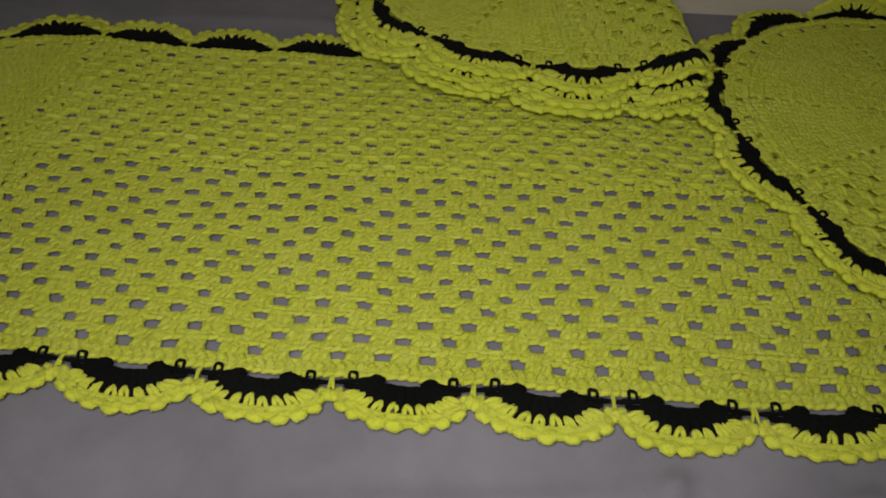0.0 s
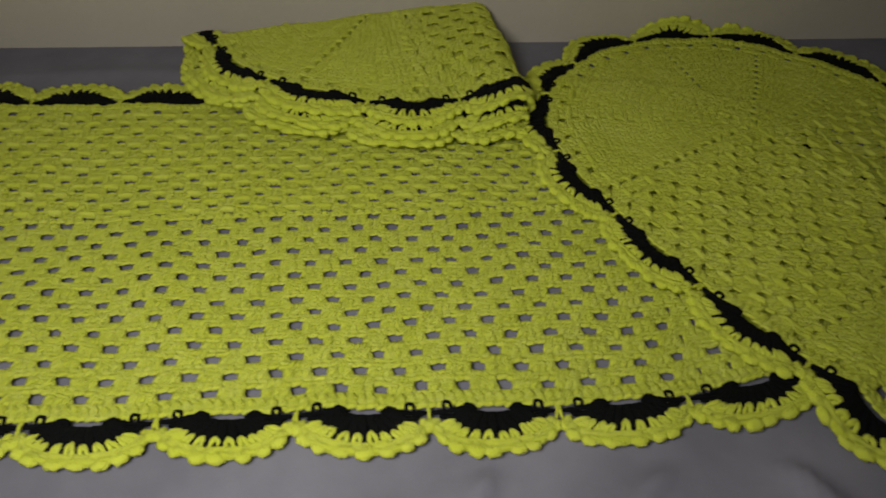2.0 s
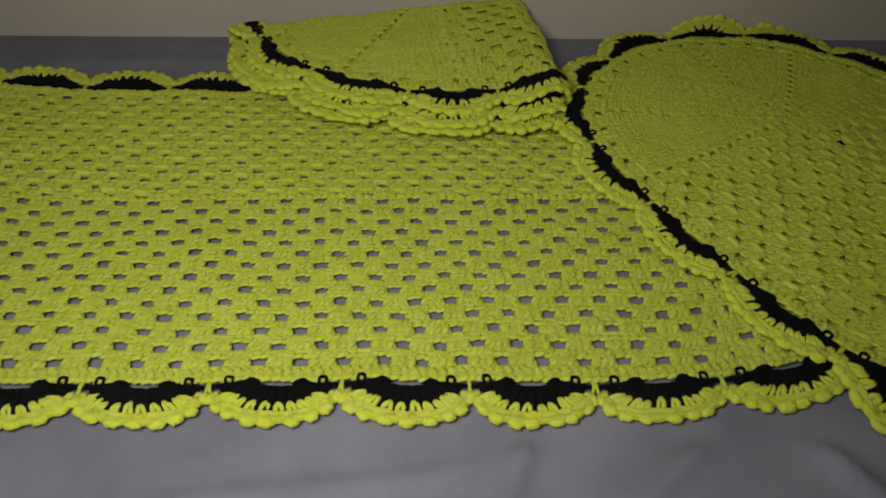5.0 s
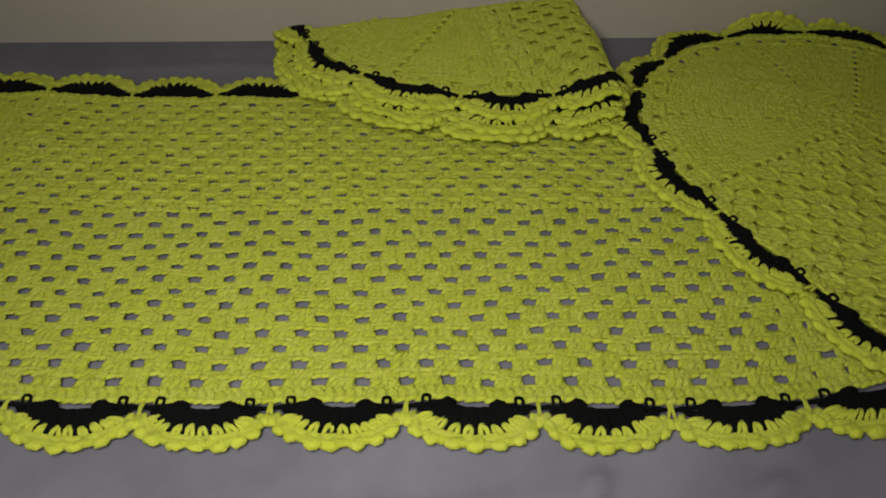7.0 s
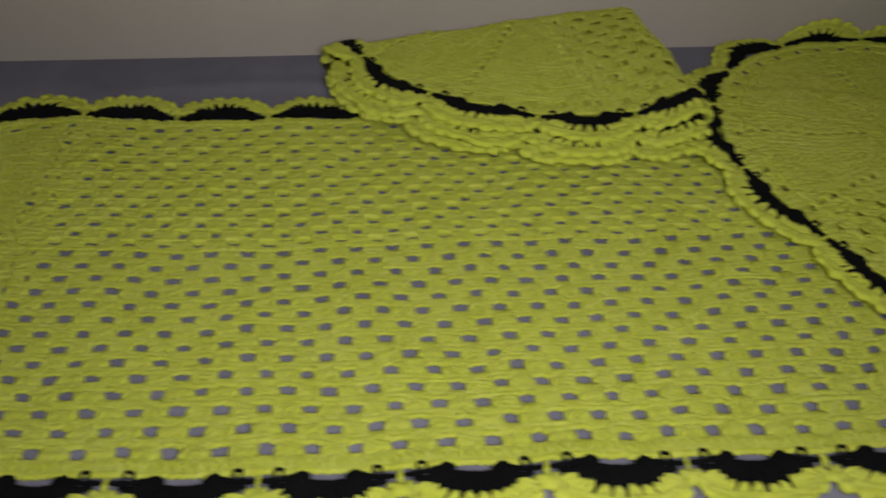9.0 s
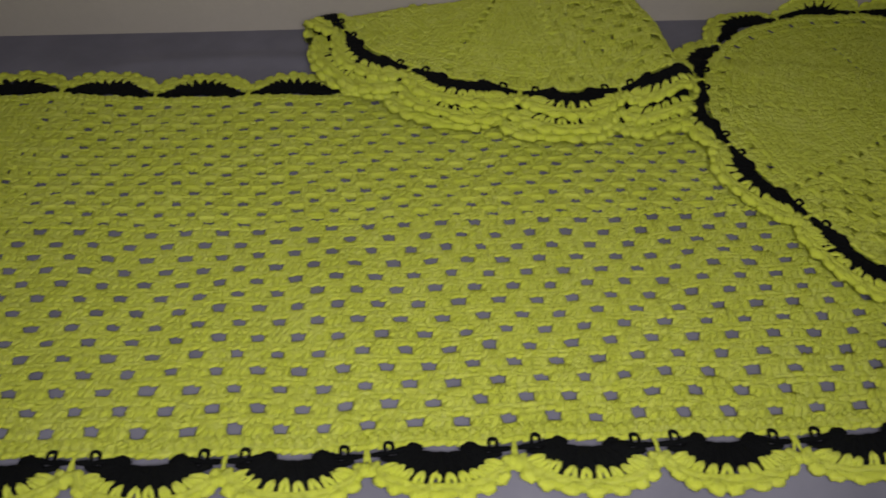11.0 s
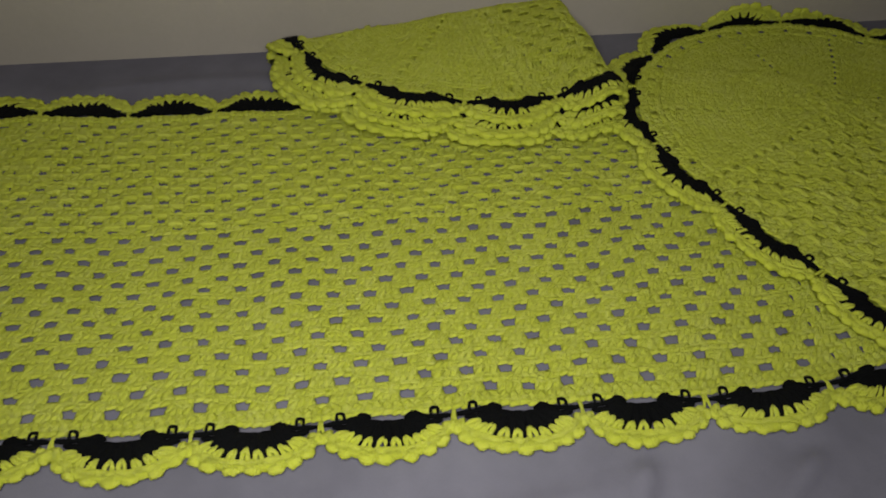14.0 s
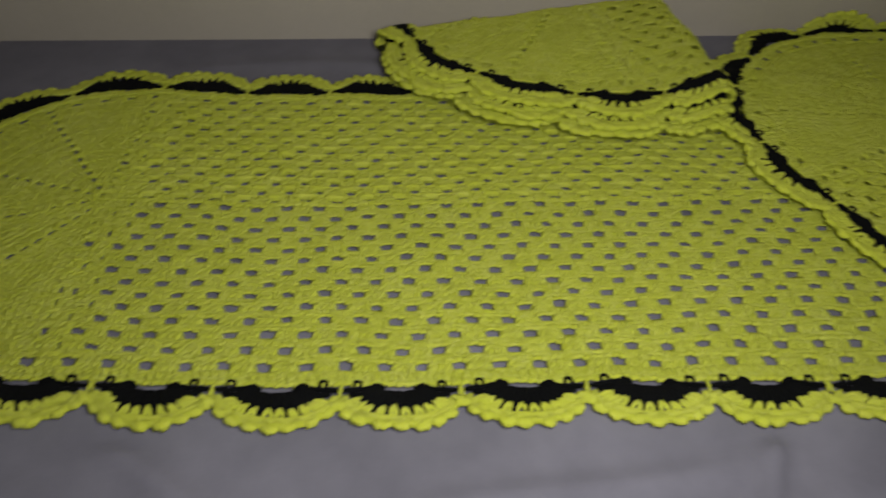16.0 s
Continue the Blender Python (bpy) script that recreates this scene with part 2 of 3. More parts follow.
def arc_clusters(r, cx, left):
    """Group frames of the last round, which is open all the way round."""
    rr = r + 0.5 * ROW
    n = round(math.pi * rr / CLUSTER)
    out = []
    for i in range(n):
        ang = math.pi * (i + 0.5) / n + (math.pi / 2 if left else -math.pi / 2)
        ox, oy = math.cos(ang), math.sin(ang)
        out.append((cx + r * ox, r * oy, -oy, ox, math.pi * rr / n / CLUSTER, 0))
    return out


def wedge_frames(r, cx, left, wedges=5):
    """The chain loops that bridge the small gaps of the wedge lines."""
    out = []
    for w in range(wedges + 1):
        ang = math.pi * w / wedges + (math.pi / 2 if left else -math.pi / 2)
        ox, oy = math.cos(ang), math.sin(ang)
        out.append((cx + (r + 0.0118) * ox, (r + 0.0118) * oy, -oy, ox, 1.1, 0))
    return out


def along_border(p, q, radius, x0, x1, where):
    """Rug coordinates at p along one of four stretches of the border and q outward of its base line."""
    r = radius + q
    if where == "front":
        return p, -r
    if where == "back":
        return -p, r
    cx, a0 = (x1, -math.pi / 2) if where == "right" else (x0, math.pi / 2)
    a = a0 + p / radius
    return cx + r * np.cos(a), r * np.sin(a)


def perimeter(p, q, radius, x0, x1):
    """As above for a whole turn: p from the start of the straight front, counter-clockwise."""
    length, arc = x1 - x0, math.pi * radius
    total = 2 * (length + arc)
    p = np.mod(p, total)
    x, y = np.empty_like(p), np.empty_like(p)
    for where, lo, hi in (("front", 0, length), ("right", length, length + arc), ("back", length + arc, 2 * length + arc), ("left", 2 * length + arc, total)):
        m = (p >= lo) & (p < hi)
        if m.any():
            s = p[m] - lo
            s = s + x0 if where == "front" else (s - x1 if where == "back" else s)
            x[m], y[m] = along_border(s, q[m], radius, x0, x1, where)
    return x, y


# one border shell, in (along, outward, up), for a pitch of 1 along


def fan(th, a, q):
    return a * math.sin(th), q * math.cos(th)


def widen(m, pitch):
    """Stretches a piece drawn for the runner's pitch to another one."""
    v, f = m
    v = v.copy()
    v[:, 0] *= pitch / 0.0865
    v[:, 1] *= (pitch / 0.0865) ** 0.4
    return v, f


def black_shell(pitch):
    """The bar with its knots and hooks, and the stitches of the fan one by one."""
    p, fans = [], []
    j = rng.normal(0, 1, 60)
    n = round(10 * pitch / 0.0865) + 1
    for i in range(n):
        th = radians(-80 + 160 * i / (n - 1)) + 0.02 * j[40 + i]
        side = abs(math.sin(th))
        a0, q0 = fan(th, 0.0150, 0.0050)
        a1, q1 = low_arc(th, 0.0350 - 0.0030 * side ** 3, 0.0240 + 0.0007 * j[i])
        k = np.linspace(0, 1, 8)
        path = np.stack([a0 + (a1 - a0) * k, q0 + (q1 - q0) * k, 0.0054 + 0.0010 * k + 0.0003 * j[20 + i]], 1)
        fans.append(strand(path, np.array([0.0028, 0.0034, 0.0038, 0.0039, 0.0037, 0.0031, 0.0023, 0.0008])))
    rim = [(*fan(radians(a), 0.0170, 0.0046), 0.0062 - 0.0008 * (i % 2)) for i, a in enumerate(range(-84, 85, 14))]
    p.append(strand(curve(rim, 26), 0.0020))
    for s in (-1, 1):
        bar = [(s * 0.014, 0.0018, 0.0062), (s * 0.022, 0.0012, 0.0066), (s * 0.030, 0.0022, 0.0066), (s * 0.037, 0.0024, 0.0062), (s * 0.0425, 0.0018, 0.0050)]
        p.append(strand(curve(bar, 11), [0.0024, 0.0027, 0.0026, 0.0022, 0.0017, 0.0015, 0.0017, 0.0020, 0.0018, 0.0014, 0.0009]))
        bar2 = [(s * 0.022, 0.0060, 0.0056), (s * 0.028, 0.0060, 0.0058), (s * 0.036, 0.0046, 0.0050)]
        p.append(strand(curve(bar2, 7), taper(7, 0.0022, 0.35)))
        c = s * 0.0305
        hook = [(c - 0.0022, 0.002, 0.0068), (c - 0.0025, -0.0016, 0.0078), (c - 0.0017, -0.0034, 0.0076), (c + 0.0015, -0.0031, 0.0076), (c + 0.0024, -0.0013, 0.0078), (c + 0.0021, 0.002, 0.0068)]
        p.append(strand(curve(hook, 13), taper(13, 0.00110, 0.8)))
        knot = [(s * 0.0165 - 0.0058, 0.0012, 0.0060), (s * 0.0165 - 0.001, -0.0010, 0.0066), (s * 0.0165 + 0.002, -0.0008, 0.0066), (s * 0.0165 + 0.0058, 0.0010, 0.0064)]
        p.append(strand(curve(knot, 9), taper(9, 0.0020, 0.35), uneven=0.16))
    return widen(join(p), pitch), [widen(m, pitch) for m in fans]


def low_arc(th, a, q):
    """On the scallop's outer arcs, whose ends sit a little outward of the base line."""
    return a * math.sin(th), 0.0075 + (q - 0.0075) * math.cos(th)


def yellow_scallop(pitch):
    """The stitches that hook into the black fan and the cord that they carry."""
    p, hooks = [], []
    j = rng.normal(0, 1, 90)
    n = round(10 * pitch / 0.0865)
    for i in range(n):
        th = radians(-80 + 160 * (i + 0.5) / n) + 0.02 * j[i]
        side = abs(math.sin(th))
        a0, q0 = low_arc(th * 0.98, 0.0290 - 0.0010 * side ** 3, 0.0178 + 0.0009 * j[30 + i])
        wide = 0.056 + 0.008 * j[60 + i]
        a1, q1 = low_arc(th - wide, 0.0370, 0.0240)
        a2, q2 = low_arc(th + wide, 0.0370, 0.0240)
        tx, ty = (a2 - a1), (q2 - q1)
        ln = math.hypot(tx, ty)
        tx, ty = 0.0010 * tx / ln, 0.0010 * ty / ln
        loop = [(a1, q1, 0.0058), (0.45 * a1 + 0.55 * a0 - tx, 0.45 * q1 + 0.55 * q0 - ty, 0.0074), (a0 - 0.6 * tx, q0 - 0.6 * ty, 0.0074),
                (a0 + 0.6 * tx, q0 + 0.6 * ty, 0.0074), (0.45 * a2 + 0.55 * a0 + tx, 0.45 * q2 + 0.55 * q0 + ty, 0.0074), (a2, q2, 0.0058)]
        hooks.append(strand(curve(loop, 15), taper(15, 0.0018, 0.9)))
    rope = [(*low_arc(radians(-90 + 180 * i / 30), 0.0386, 0.0254), 0.0054 + 0.0004 * math.sin(i * 2.2)) for i in range(31)]
    p.append(strand(np.array(rope), 0.0032, flat=0.85, uneven=0.13))
    outer = [(*low_arc(radians(-88 + 176 * i / 30), 0.0402, 0.0282), 0.0048 + 0.0005 * math.sin(i * 1.7)) for i in range(31)]
    p.append(strand(np.array(outer), 0.0036, flat=0.8, uneven=0.15))
    for s in (-1, 1):
        p.append(strand(curve([(s * 0.0428, -0.002, 0.005), (s * 0.0430, 0.002, 0.0062), (s * 0.0418, 0.008, 0.0052)], 6), taper(6, 0.0012, 0.7)))
    return widen(join(p), pitch), [widen(m, pitch) for m in hooks]


def picots(pitch):
    """The puffy bobbles of a scallop, one by one."""
    out = []
    j = rng.normal(0, 1, 60)
    n = round(9.4 * pitch / 0.0865)
    for i in range(n):
        th = radians(-78 + 156 * i / (n - 1)) + 0.035 * j[i]
        big = 0.0038 * (1 + 0.10 * j[15 + i])
        k = np.linspace(-1, 1, 9)
        lean = 0.0008 * j[45 + i]
        path = np.array([(*low_arc(th + 1.2 / n * c, 0.0402 + 0.0026 * (1 - c ** 2) + lean * c, 0.0280 + 0.0034 * (1 - c ** 2) + 0.0005 * j[30 + i]), 0.0044 + 0.0010 * (1 - c * c)) for c in k])
        v, f = strand(path, big * np.array([0.45, 0.72, 0.92, 1.0, 0.97, 1.0, 0.92, 0.74, 0.5]), sides=8, flat=0.80, uneven=0.13)
        out.append(widen((v, f), pitch))
    return out


def oval_rug(thing, radius, x0, x1, joints, place, clusters, phase_front, phase_back, rounds=14, drift=0.0, keep=None, far_side=PUFFED, depth=1.0):
    """A crocheted rug as rounds and border shells under thing. place maps rug coordinates to the world."""
    total = 2 * (x1 - x0 + math.pi * radius)
    grow = radius / (rounds * ROW + 0.0081)

    def put(name, v, f, mat, label="", parent=None, kind=""):
        if keep is not None:
            ok = keep(v)
            fk = ok[f].all(1)
            f = f[fk]
            if not len(f):
                return None
            used = np.unique(f)
            m = np.zeros(len(v), int)
            m[used] = np.arange(len(used))
            v, f = v[used], m[f]
        return tagged(part(name, place(v), f, mat, parent or thing, label), "", "", "", kind)

    chain = [(x, 0.0, 1, 0, 1.0, 0) for x in np.arange(x0, x1, 0.0075)]
    put("foundation_chain", *repeat(BRIDGE, chain), YELLOW, kind="stuff")
    for j in range(rounds):
        fa = straight_frames(j, "front", x0 + 0.012, x1 - 0.012, phase_front + CLUSTER / 2 + (CLUSTER / 2 if j % 2 else 0.0) + drift * j, CLUSTER)
        fb = straight_frames(j, "back", x0 + 0.012, x1 - 0.012, phase_back + CLUSTER / 2 + (CLUSTER / 2 if j % 2 else 0.0) - 1.25 * drift * j, CLUSTER)
        fill = edge_frames(j, "front", x0, x1, fa) + edge_frames(j, "back", x0, x1, fb)
        fill = [(x, y * grow, *rest) for x, y, *rest in fill]
        fr = [(x, y * grow, *rest) for x, y, *rest in fa]
        far = [(x, y * grow, *rest) for x, y, *rest in fb]
        if j == rounds - 1:
            ends = fill
            fr += arc_clusters(j * ROW * grow, x0, True) + arc_clusters(j * ROW * grow, x1, False)
        else:
            ends = fill + arc_frames(j * ROW * grow, x0, True, 0.0066) + arc_frames(j * ROW * grow, x1, False, 0.0066)
        ties = wedge_frames(j * ROW * grow, x0, True) + wedge_frames(j * ROW * grow, x1, False)
        put("crochet_round", *join([repeat(from_chain(clusters) if j == 0 else clusters, fr), repeat(from_chain(clusters) if j == 0 else far_side, far), repeat(DENSE, ends), repeat(BRIDGE, ties)]), YELLOW, kind="stuff")
    s = np.arange(0, total, 0.0066)
    bx, by = perimeter(s, np.full_like(s, -0.0081), radius, x0, x1)
    ax, ay = perimeter(s + 1e-4, np.full_like(s, -0.0081), radius, x0, x1)
    d = np.stack([ax - bx, ay - by], 1)
    d /= np.linalg.norm(d, axis=1)[:, None]
    put("edging_round", *repeat(SHORT, [(x, y, tx, ty, 1.0, 0) for x, y, (tx, ty) in zip(bx, by, d)]), YELLOW, kind="stuff")
    for a, b in zip(joints[:-1], joints[1:]):
        mid = (a + b) / 2 + rng.normal(0, 0.0006)

        def set_at(v):
            x, y = perimeter(mid + v[:, 0], v[:, 1] * depth, radius, x0, x1)
            return np.stack([x, y, v[:, 2]], 1)

        (v, f), fans = black_shell(b - a)
        shell = put("black_shell", set_at(v), f, BLACK, "black fan-shaped crochet shell")
        for v, f in fans:
            if shell:
                put("fan_stitch", set_at(v), f, BLACK, "", shell)
        (v, f), hooks = yellow_scallop(b - a)
        scallop = put("yellow_scallop", set_at(v), f, YELLOW)
        for v, f in hooks:
            if scallop:
                put("hook_stitch", set_at(v), f, YELLOW, "", scallop)
        for v, f in picots(b - a):
            if scallop:
                put("picot", set_at(v), f, YELLOW, "", scallop)


def thing(name, label, category, group=""):
    return tagged(new(name), label, category, group)


def waver(x, y, k=1.0):
    """Slow unevenness of lying cloth, two offsets and a height."""
    dx = 0.0011 * np.sin(31 * x + 17 * y + 0.5) + 0.0007 * np.sin(73 * y - 41 * x)
    dy = 0.0011 * np.sin(27 * y - 19 * x + 1.9) + 0.0008 * np.sin(67 * x + 23 * y)
    dz = 0.0008 * np.sin(37 * x + 11 * y + 2.2) * np.sin(29 * y + 0.4) + 0.0006 * np.sin(90 * x - 50 * y)
    return k * dx, k * dy, k * (dz + 0.0010)


def smooth(a, b, x):
    w = np.clip((x - a) / (b - a), 0, 1)
    return w * w * (3 - 2 * w)


# ---- the room ----
WALL_Y, WALL_SLOPE = 0.515, 0.024   # the wall behind the bed: y = WALL_Y + WALL_SLOPE * x


def slab(name, lo, hi, mat, label="", kind="structure", turn=0.0):
    bm = bmesh.new()
    bmesh.ops.create_cube(bm, size=1.0)
    for v in bm.verts:
        v.co = [lo[i] + (v.co[i] + 0.5) * (hi[i] - lo[i]) for i in range(3)]
    me = bpy.data.meshes.new(name)
    bm.to_mesh(me)
    bm.free()
    me.materials.append(mat)
    ob = new(name, me)
    ob.rotation_euler[2] = turn
    return tagged(ob, label, "", "", kind)


BED_H = 0.52
slab("floor", (-2.2, -2.6, -BED_H - 0.1), (2.2, 0.75, -BED_H), FLOOR, "brown tiled floor of the dim bedroom")
slab("wall_north", (-2.3, WALL_Y, -BED_H), (2.3, WALL_Y + 0.12, 2.1), WALL, "beige painted wall behind the bed", turn=math.atan(WALL_SLOPE))
slab("wall_south", (-2.3, -2.72, -BED_H), (2.3, -2.6, 2.1), WALL, "beige painted wall")
slab("wall_west", (-2.32, -2.6, -BED_H), (-2.2, 0.47, 2.1), WALL, "beige painted wall")
slab("wall_east", (2.2, -2.6, -BED_H), (2.32, 0.54, 2.1), WALL, "beige painted wall")
slab("ceiling", (-2.4, -2.8, 2.1), (2.4, 0.8, 2.2), CEILING, "white painted ceiling")

# the bed
bed = thing("bed", "low bed pushed against the wall under a taut grey sheet", "bed")


def rounded_box(lo, hi, bevel, mat, name, parent, label=""):
    bm = bmesh.new()
    bmesh.ops.create_cube(bm, size=1.0)
    for v in bm.verts:
        v.co = [lo[i] + (v.co[i] + 0.5) * (hi[i] - lo[i]) for i in range(3)]
    bmesh.ops.bevel(bm, geom=list(bm.edges), offset=bevel, segments=4, affect="EDGES", profile=0.5)
    me = bpy.data.meshes.new(name)
    bm.to_mesh(me)
    bm.free()
    me.polygons.foreach_set("use_smooth", np.ones(len(me.polygons), dtype=bool))
    me.materials.append(mat)
    ob = new(name, me)
    ob.parent = parent
    return tagged(ob, label) if label else ob


rounded_box((-1.0, -0.90, -0.24), (1.0, 0.490, -0.008), 0.03, SHEET, "mattress", bed)
rounded_box((-0.98, -0.88, -0.42), (0.98, 0.488, -0.245), 0.012, WOOD, "bed_base", bed, "dark wooden bed base")
for lx in (-0.93, 0.87):
    for ly in (-0.83, 0.42):
        rounded_box((lx, ly, -BED_H), (lx + 0.06, ly + 0.06, -0.415), 0.006, WOOD, "leg", bed)

# the sheet: a fine grid with soft creases, turned down over the sides of the mattress
gx, gy = np.linspace(-1.006, 1.006, 300), np.linspace(-0.906, WALL_Y + 0.008, 260)
X, Y = np.meshgrid(gx, gy, indexing="ij")


def crease(x, y, x0, y0, ang, width, length, height):
    u = (x - x0) * math.cos(ang) + (y - y0) * math.sin(ang)
    w = -(x - x0) * math.sin(ang) + (y - y0) * math.cos(ang) + 0.012 * np.sin(u * 14)
    return height * np.exp(-(w / width) ** 2) * np.exp(-(u / length) ** 4)


Z = -0.0018 + 0.0006 * np.sin(9 * X + 3 * Y) + 0.0005 * np.sin(21 * Y - 8 * X)
for c in ((0.11, -0.07, 1.35, 0.007, 0.10, 0.0042), (0.34, -0.085, 2.3, 0.008, 0.09, 0.0040), (-0.02, -0.075, 0.25, 0.010, 0.12, 0.0030),
          (-0.28, -0.07, 2.7, 0.009, 0.10, 0.0036), (-0.2, 0.455, 0.1, 0.012, 0.2, 0.0012), (0.2, -0.075, 0.9, 0.006, 0.07, 0.0034)):
    Z = Z + 1.7 * crease(X, Y, *c) * np.where(Y < 0.3, smooth(-0.037, -0.05, Y), 1.0)
fold_rng = np.random.default_rng(21)
for _ in range(34):
    cx, cy = fold_rng.uniform(-0.6, 0.6), fold_rng.uniform(-0.42, -0.06)
    c = (cx, cy, fold_rng.uniform(0, math.pi), fold_rng.uniform(0.010, 0.026), fold_rng.uniform(0.05, 0.14), fold_rng.uniform(-0.0018, 0.0026))
    Z = Z + crease(X, Y, *c) * smooth(-0.037, -0.055, Y)
n0, n1 = X.shape
idx = np.arange(n0 * n1).reshape(n0, n1)
quads = np.stack([idx[:-1, :-1], idx[1:, :-1], idx[1:, 1:], idx[:-1, 1:]], 2).reshape(-1, 4)
Y2 = Y + WALL_SLOPE * X * smooth(0.2, 0.5, Y)
top_v = np.stack([X, Y2, Z], 2).reshape(-1, 3)
edge = np.concatenate([idx[:, 0], idx[-1, 1:], idx[-2::-1, -1], idx[0, -2:0:-1]])
low = top_v[edge] * (1, 1, 0) + (0, 0, -0.2)
base = len(top_v)
m = len(edge)
skirt = np.array([(edge[i], base + i, base + (i + 1) % m, edge[(i + 1) % m]) for i in range(m)])
sheet = new("bed_sheet", mesh_of("bed_sheet", np.concatenate([top_v, low]), np.concatenate([quads, skirt]), SHEET))
tagged(sheet, "plain grey cotton bed sheet with faint soft creases", "bed sheet")

# ---- the runner, laid flat along the bed ----
SPINE = 0.1915
RUN_X0, RUN_X1 = -0.400, 0.298
runner = thing("crochet_runner", "long yellow crocheted runner with black shell border on grey sheet", "rug", "crochet rugs")


def runner_place(v):
    x, r, z = v[:, 0], v[:, 1], v[:, 2]
    # the chain lies a little off the middle, and the rounds swing slightly along the bed
    front_y = SPINE + r + 0.0075 * (1 - np.clip(-r / SPINE, 0, 1) ** 6)
    back_y = SPINE + 0.0075 + 0.915 * np.minimum(r, SPINE) + 1.1 * np.clip(r - SPINE, 0, None)
    y = np.where(r > 0, back_y, front_y)
    y = y + 0.022 * (np.clip(x, -0.25, 0.25) - 0.06) * np.exp(-((y - 0.2) / 0.19) ** 2)
    y = y + 0.2 * np.clip(-0.2 - x, 0, 0.25) ** 2
    y = y + 0.5 * np.clip(x - 0.155, 0, 0.20) ** 2 * np.clip(1 - y / SPINE, 0, 1.2)
    dx, dy, dz = waver(x, y)
    return np.stack([x + dx, y + dy, z + dz], 1)


run_len, run_arc = RUN_X1 - RUN_X0, math.pi * SPINE
front = [0.0865 * k - RUN_X0 for k in range(-4, 4)]
back = [run_len + run_arc + (RUN_X1 - x) for x in (0.228, 0.139, 0.050, -0.039, -0.128, -0.217, -0.306, -0.396)]
right = list(np.linspace(front[-1], back[0], 8))[1:-1]
left = list(np.linspace(back[-1], front[0] + 2 * (run_len + run_arc), 8))[1:]
oval_rug(runner, SPINE, RUN_X0, RUN_X1, front + right + back + left, runner_place, CLUSTERS, -0.0095, 0.0058, drift=0.0017)

# ---- the second rug, lying aslant over the runner's end ----
R2 = 0.2055
C2, D2 = np.array([0.42, 0.31]), np.array([0.5, -0.866])
N2 = np.array([0.866, 0.5])
second = thing("crochet_rug", "yellow crocheted oval rug with black shells overlapping the runner", "rug", "crochet rugs")


def under_second(x, y):
    """Height of what lies below: the runner where it reaches, else the bed."""
    dx = np.maximum(np.maximum(RUN_X0 - x, x - RUN_X1), 0)
    d = np.hypot(dx, y - SPINE) - (SPINE + 0.028)
    return 0.0125 * (1 - smooth(-0.02, 0.015, d))


def up_wall(x, y, z, reach=0.010):
    """Cloth that meets the wall turns up against it."""
    over = y - (WALL_Y + WALL_SLOPE * x - reach)
    a = np.clip(over, 0, None)
    bent = a > 0
    ang = np.clip(a / 0.012, 0, math.pi / 2 * 0.86)
    rise = np.where(bent, 0.012 * (1 - np.cos(ang)) + np.clip(a - 0.012 * math.pi / 2 * 0.86, 0, None) * 0.97, 0)
    yy = np.where(bent, y - over + np.minimum(0.012 * np.sin(ang), 0.012) * 0.6 - z * np.sin(ang) * 0.7, y)
    zz = np.where(bent, rise + z * np.cos(ang), z)
    return yy, zz


def second_place(v):
    wide = 1 + 0.030 * smooth(-0.03, 0.06, v[:, 0]) * (1 - smooth(0.13, 0.24, v[:, 0])) * (v[:, 1] < 0)
    p = C2 + v[:, :1] * D2 + (v[:, 1] * wide)[:, None] * N2
    x, y, z = p[:, 0], p[:, 1], v[:, 2]
    dx, dy, dz = waver(x + 3.1, y + 1.7, 1.3)
    x, y = x + dx, y + dy
    y, z = up_wall(x, y, z)
    return np.stack([x, y, z + dz + under_second(x, y)], 1)


L2 = 0.20
arc2 = math.pi * R2
# local -y is the side that lies on the runner
start = 2 * L2 + arc2
j_arc = list(np.linspace(start - 0.010, start + arc2 + 0.0314, 8))
j_front = [j_arc[-1] - 2 * (L2 + arc2) + 0.0925 * k for k in range(0, 3)]
j_back = [j_arc[0] - 0.0925 * k for k in range(2, 0, -1)]
j_right = list(np.linspace(j_front[-1], j_back[0], 8))[1:-1]
oval_rug(second, R2, 0.0, L2, j_front + j_right + j_back + j_arc, second_place, CLOSE, 0.0, 0.010, rounds=15, far_side=CLOSE, depth=1.03)

# ---- the third rug, folded in four on the runner's far edge ----
CF = np.array([0.060, 0.533])                                  # centre of the round end, past the fold
DF, NF = np.array([0.989, 0.148]), np.array([0.148, -0.989])
RF, UF, VF = 0.207, 0.084, 0.050                               # radius; where the cross fold and the long fold lie
folded = thing("folded_crochet_rug", "yellow black-edged crocheted rug folded in four on the runner", "rug", "crochet rugs")


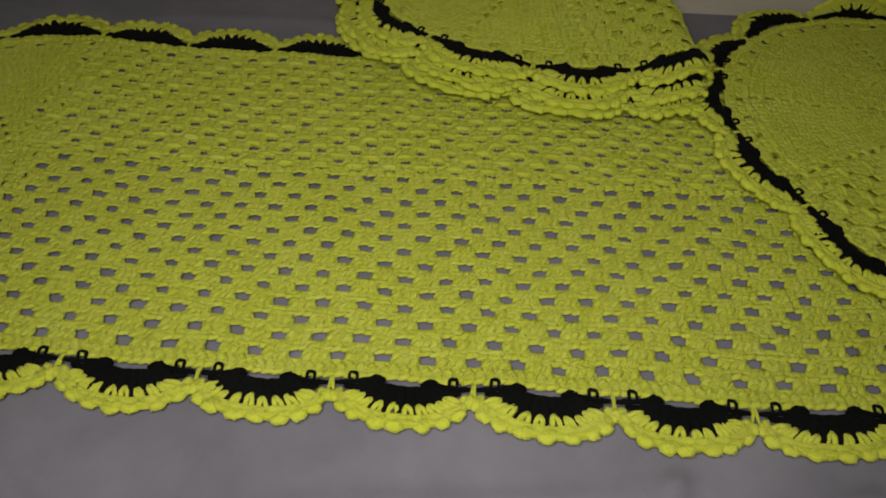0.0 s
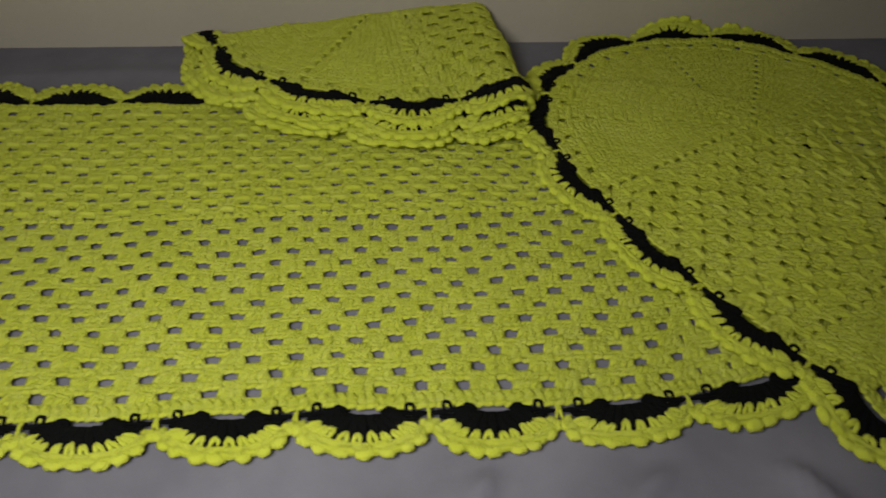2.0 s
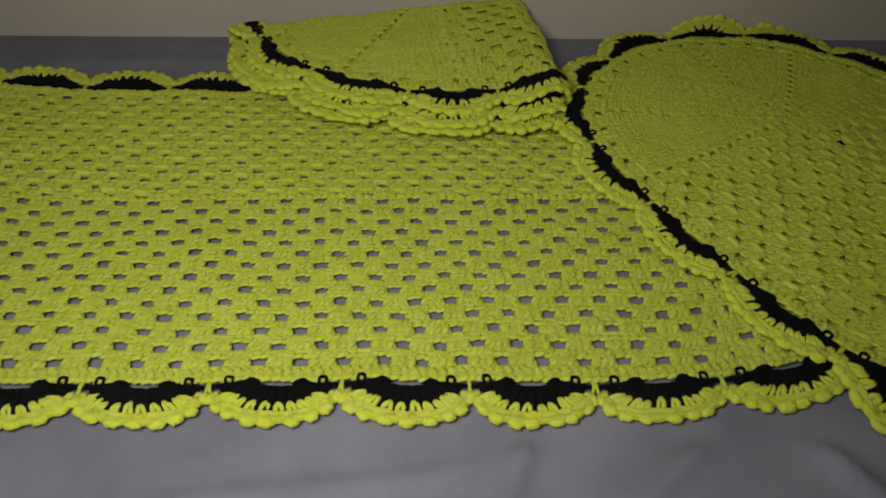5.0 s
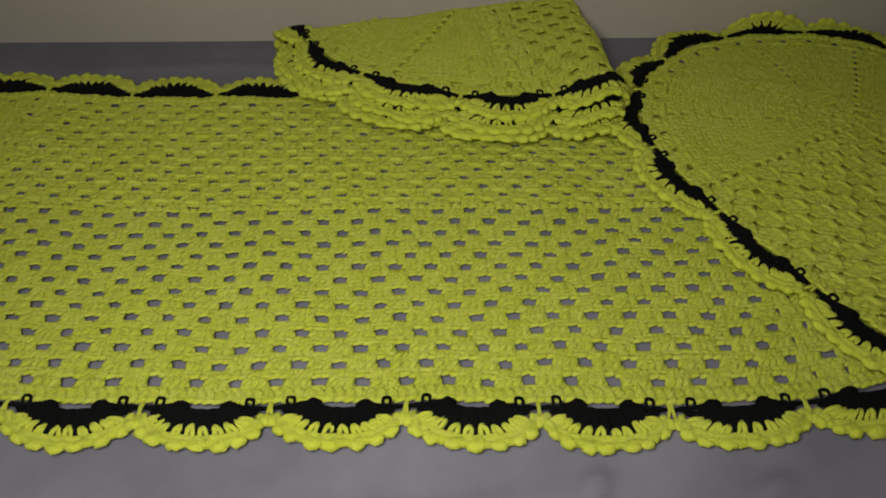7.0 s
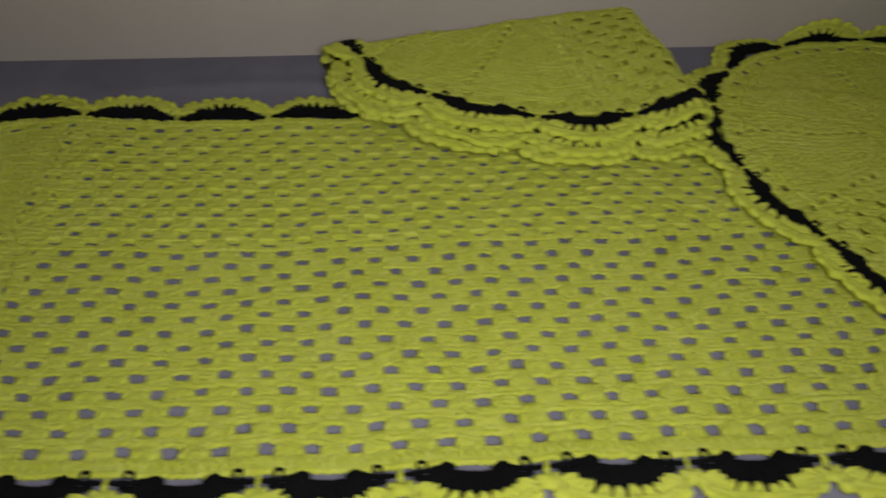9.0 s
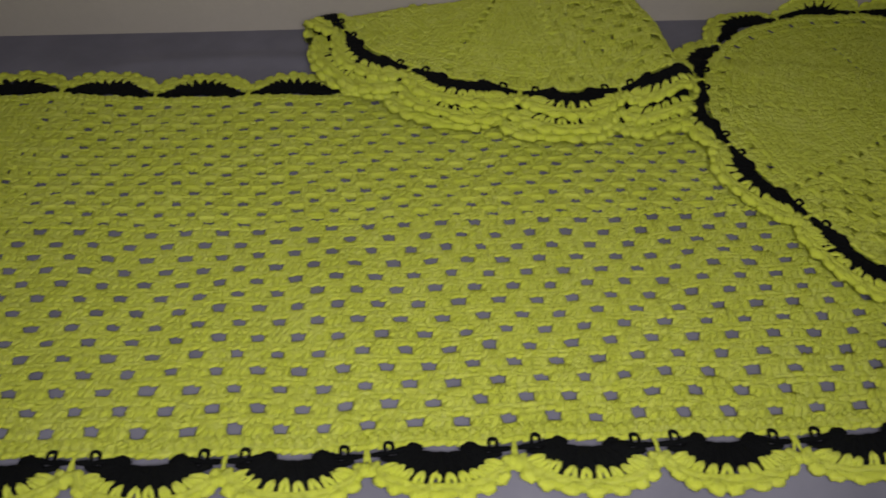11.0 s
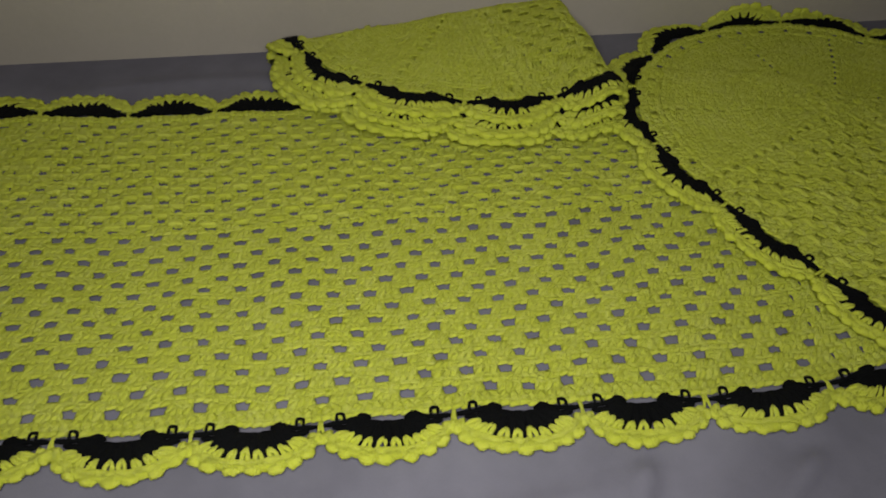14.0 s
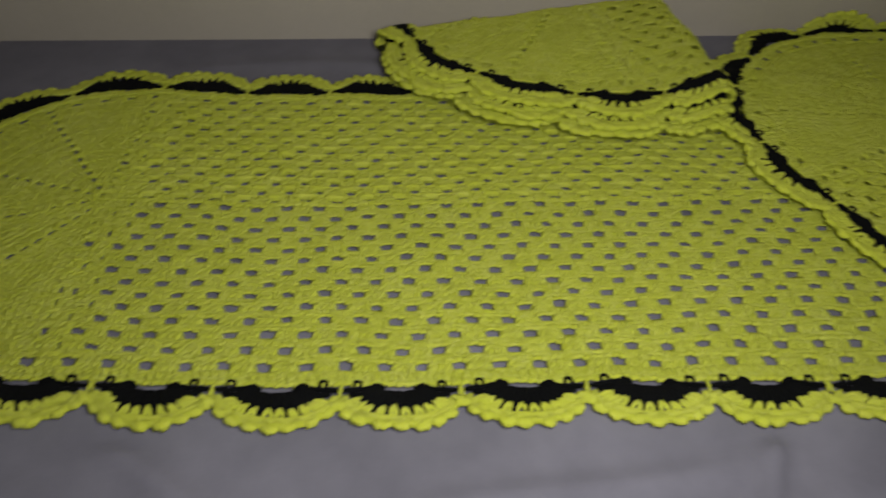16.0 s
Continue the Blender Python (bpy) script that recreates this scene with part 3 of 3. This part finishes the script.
def folded_place(level):
    """level 0 is the top layer, 2 the lowest that shows. Rug coordinates: x along the fold, -y to the open edge."""
    out = (0.0, 0.011, 0.015)[level]
    height = (0.036, 0.0255, 0.0165)[level]

    def place(v):
        u, w, z = v[:, 0].copy(), -v[:, 1], v[:, 2]
        rr = np.where(u < 0, np.hypot(u, w), w)
        grow = 1 + out * smooth(0.08, RF, rr) / RF
        grow = grow * (np.minimum(rr, RF) + 0.95 * np.clip(rr - RF, 0, None)) / np.maximum(rr, 1e-6)
        u = np.where(u < 0, u * grow, u)
        w = np.where(w > VF, w * grow, w)
        edge = smooth(0.13, 0.21, rr)
        w = w + 0.012 * np.exp(-((u - 0.025) / 0.055) ** 2) * edge
        lift = height + (0.016, 0.011, 0.004)[level] * (smooth(0.035, UF, u) * edge + np.clip((u + 0.14) / (UF + 0.14), 0, 1) * (1 - edge)) - 0.002 * edge * (level == 0)
        lift = lift + (0.006 * (1 - edge) if level == 1 else 0.0)
        lift = lift + 0.0015 * np.sin(u * 40 + level) * edge
        lift = lift - (0.10, 0.08, 0.02)[level] * np.clip(rr - RF * 0.98, 0, 0.04)
        zz = z + lift
        rad = 0.018
        a = np.clip(VF - w, 0, None) / rad
        w = np.where(a > 0, VF - (rad + z) * np.sin(a), w)
        zz = np.where(a > 0, lift - rad + (rad + z) * np.cos(a), zz)
        b = np.clip(u - UF, 0, None) / rad
        drop = (rad + z) * (1 - np.cos(b))
        u = np.where(b > 0, UF + (rad + z) * np.sin(b), u)
        zz = np.where(b > 0, zz - drop, zz)
        p = CF + u[:, None] * DF + w[:, None] * NF
        dx, dy, dz = waver(p[:, 0] + 1.3 + level, p[:, 1] + 0.6, 1.2)
        y = np.minimum(p[:, 1] + dy, WALL_Y + WALL_SLOPE * p[:, 0] - 0.003)
        return np.stack([p[:, 0] + dx, y, np.maximum(zz + dz, 0.011)], 1)

    return place


def folded_keep(level):
    def keep(v):
        if level == 0:
            return (v[:, 1] < -VF + 0.058) & (v[:, 0] < UF + 0.058)
        rim = np.where(v[:, 0] < 0, np.hypot(v[:, 0], v[:, 1]), -v[:, 1]) > (0.02 if level == 1 else 0.15)
        return (v[:, 1] < -VF - 0.008) & (v[:, 0] < UF + 0.010) & rim
    return keep


LF = 0.30
total_f = 2 * (LF + math.pi * RF)
FOLD_JOINTS = ((0.345, 0.253, 0.1545, 0.0537, -0.034, -0.118), (0.350, 0.268, 0.155, 0.0615, -0.028, -0.118),
               (0.272, 0.163, 0.068, -0.022, -0.118))
for level in range(3):
    # the joints run round the open edge, from the fold at the tip to the fold across
    j_all = [total_f - d for d in FOLD_JOINTS[level]]
    oval_rug(folded, RF, 0.0, LF, j_all, folded_place(level), CLUSTERS, 0.006, 0.010, rounds=15, keep=folded_keep(level))
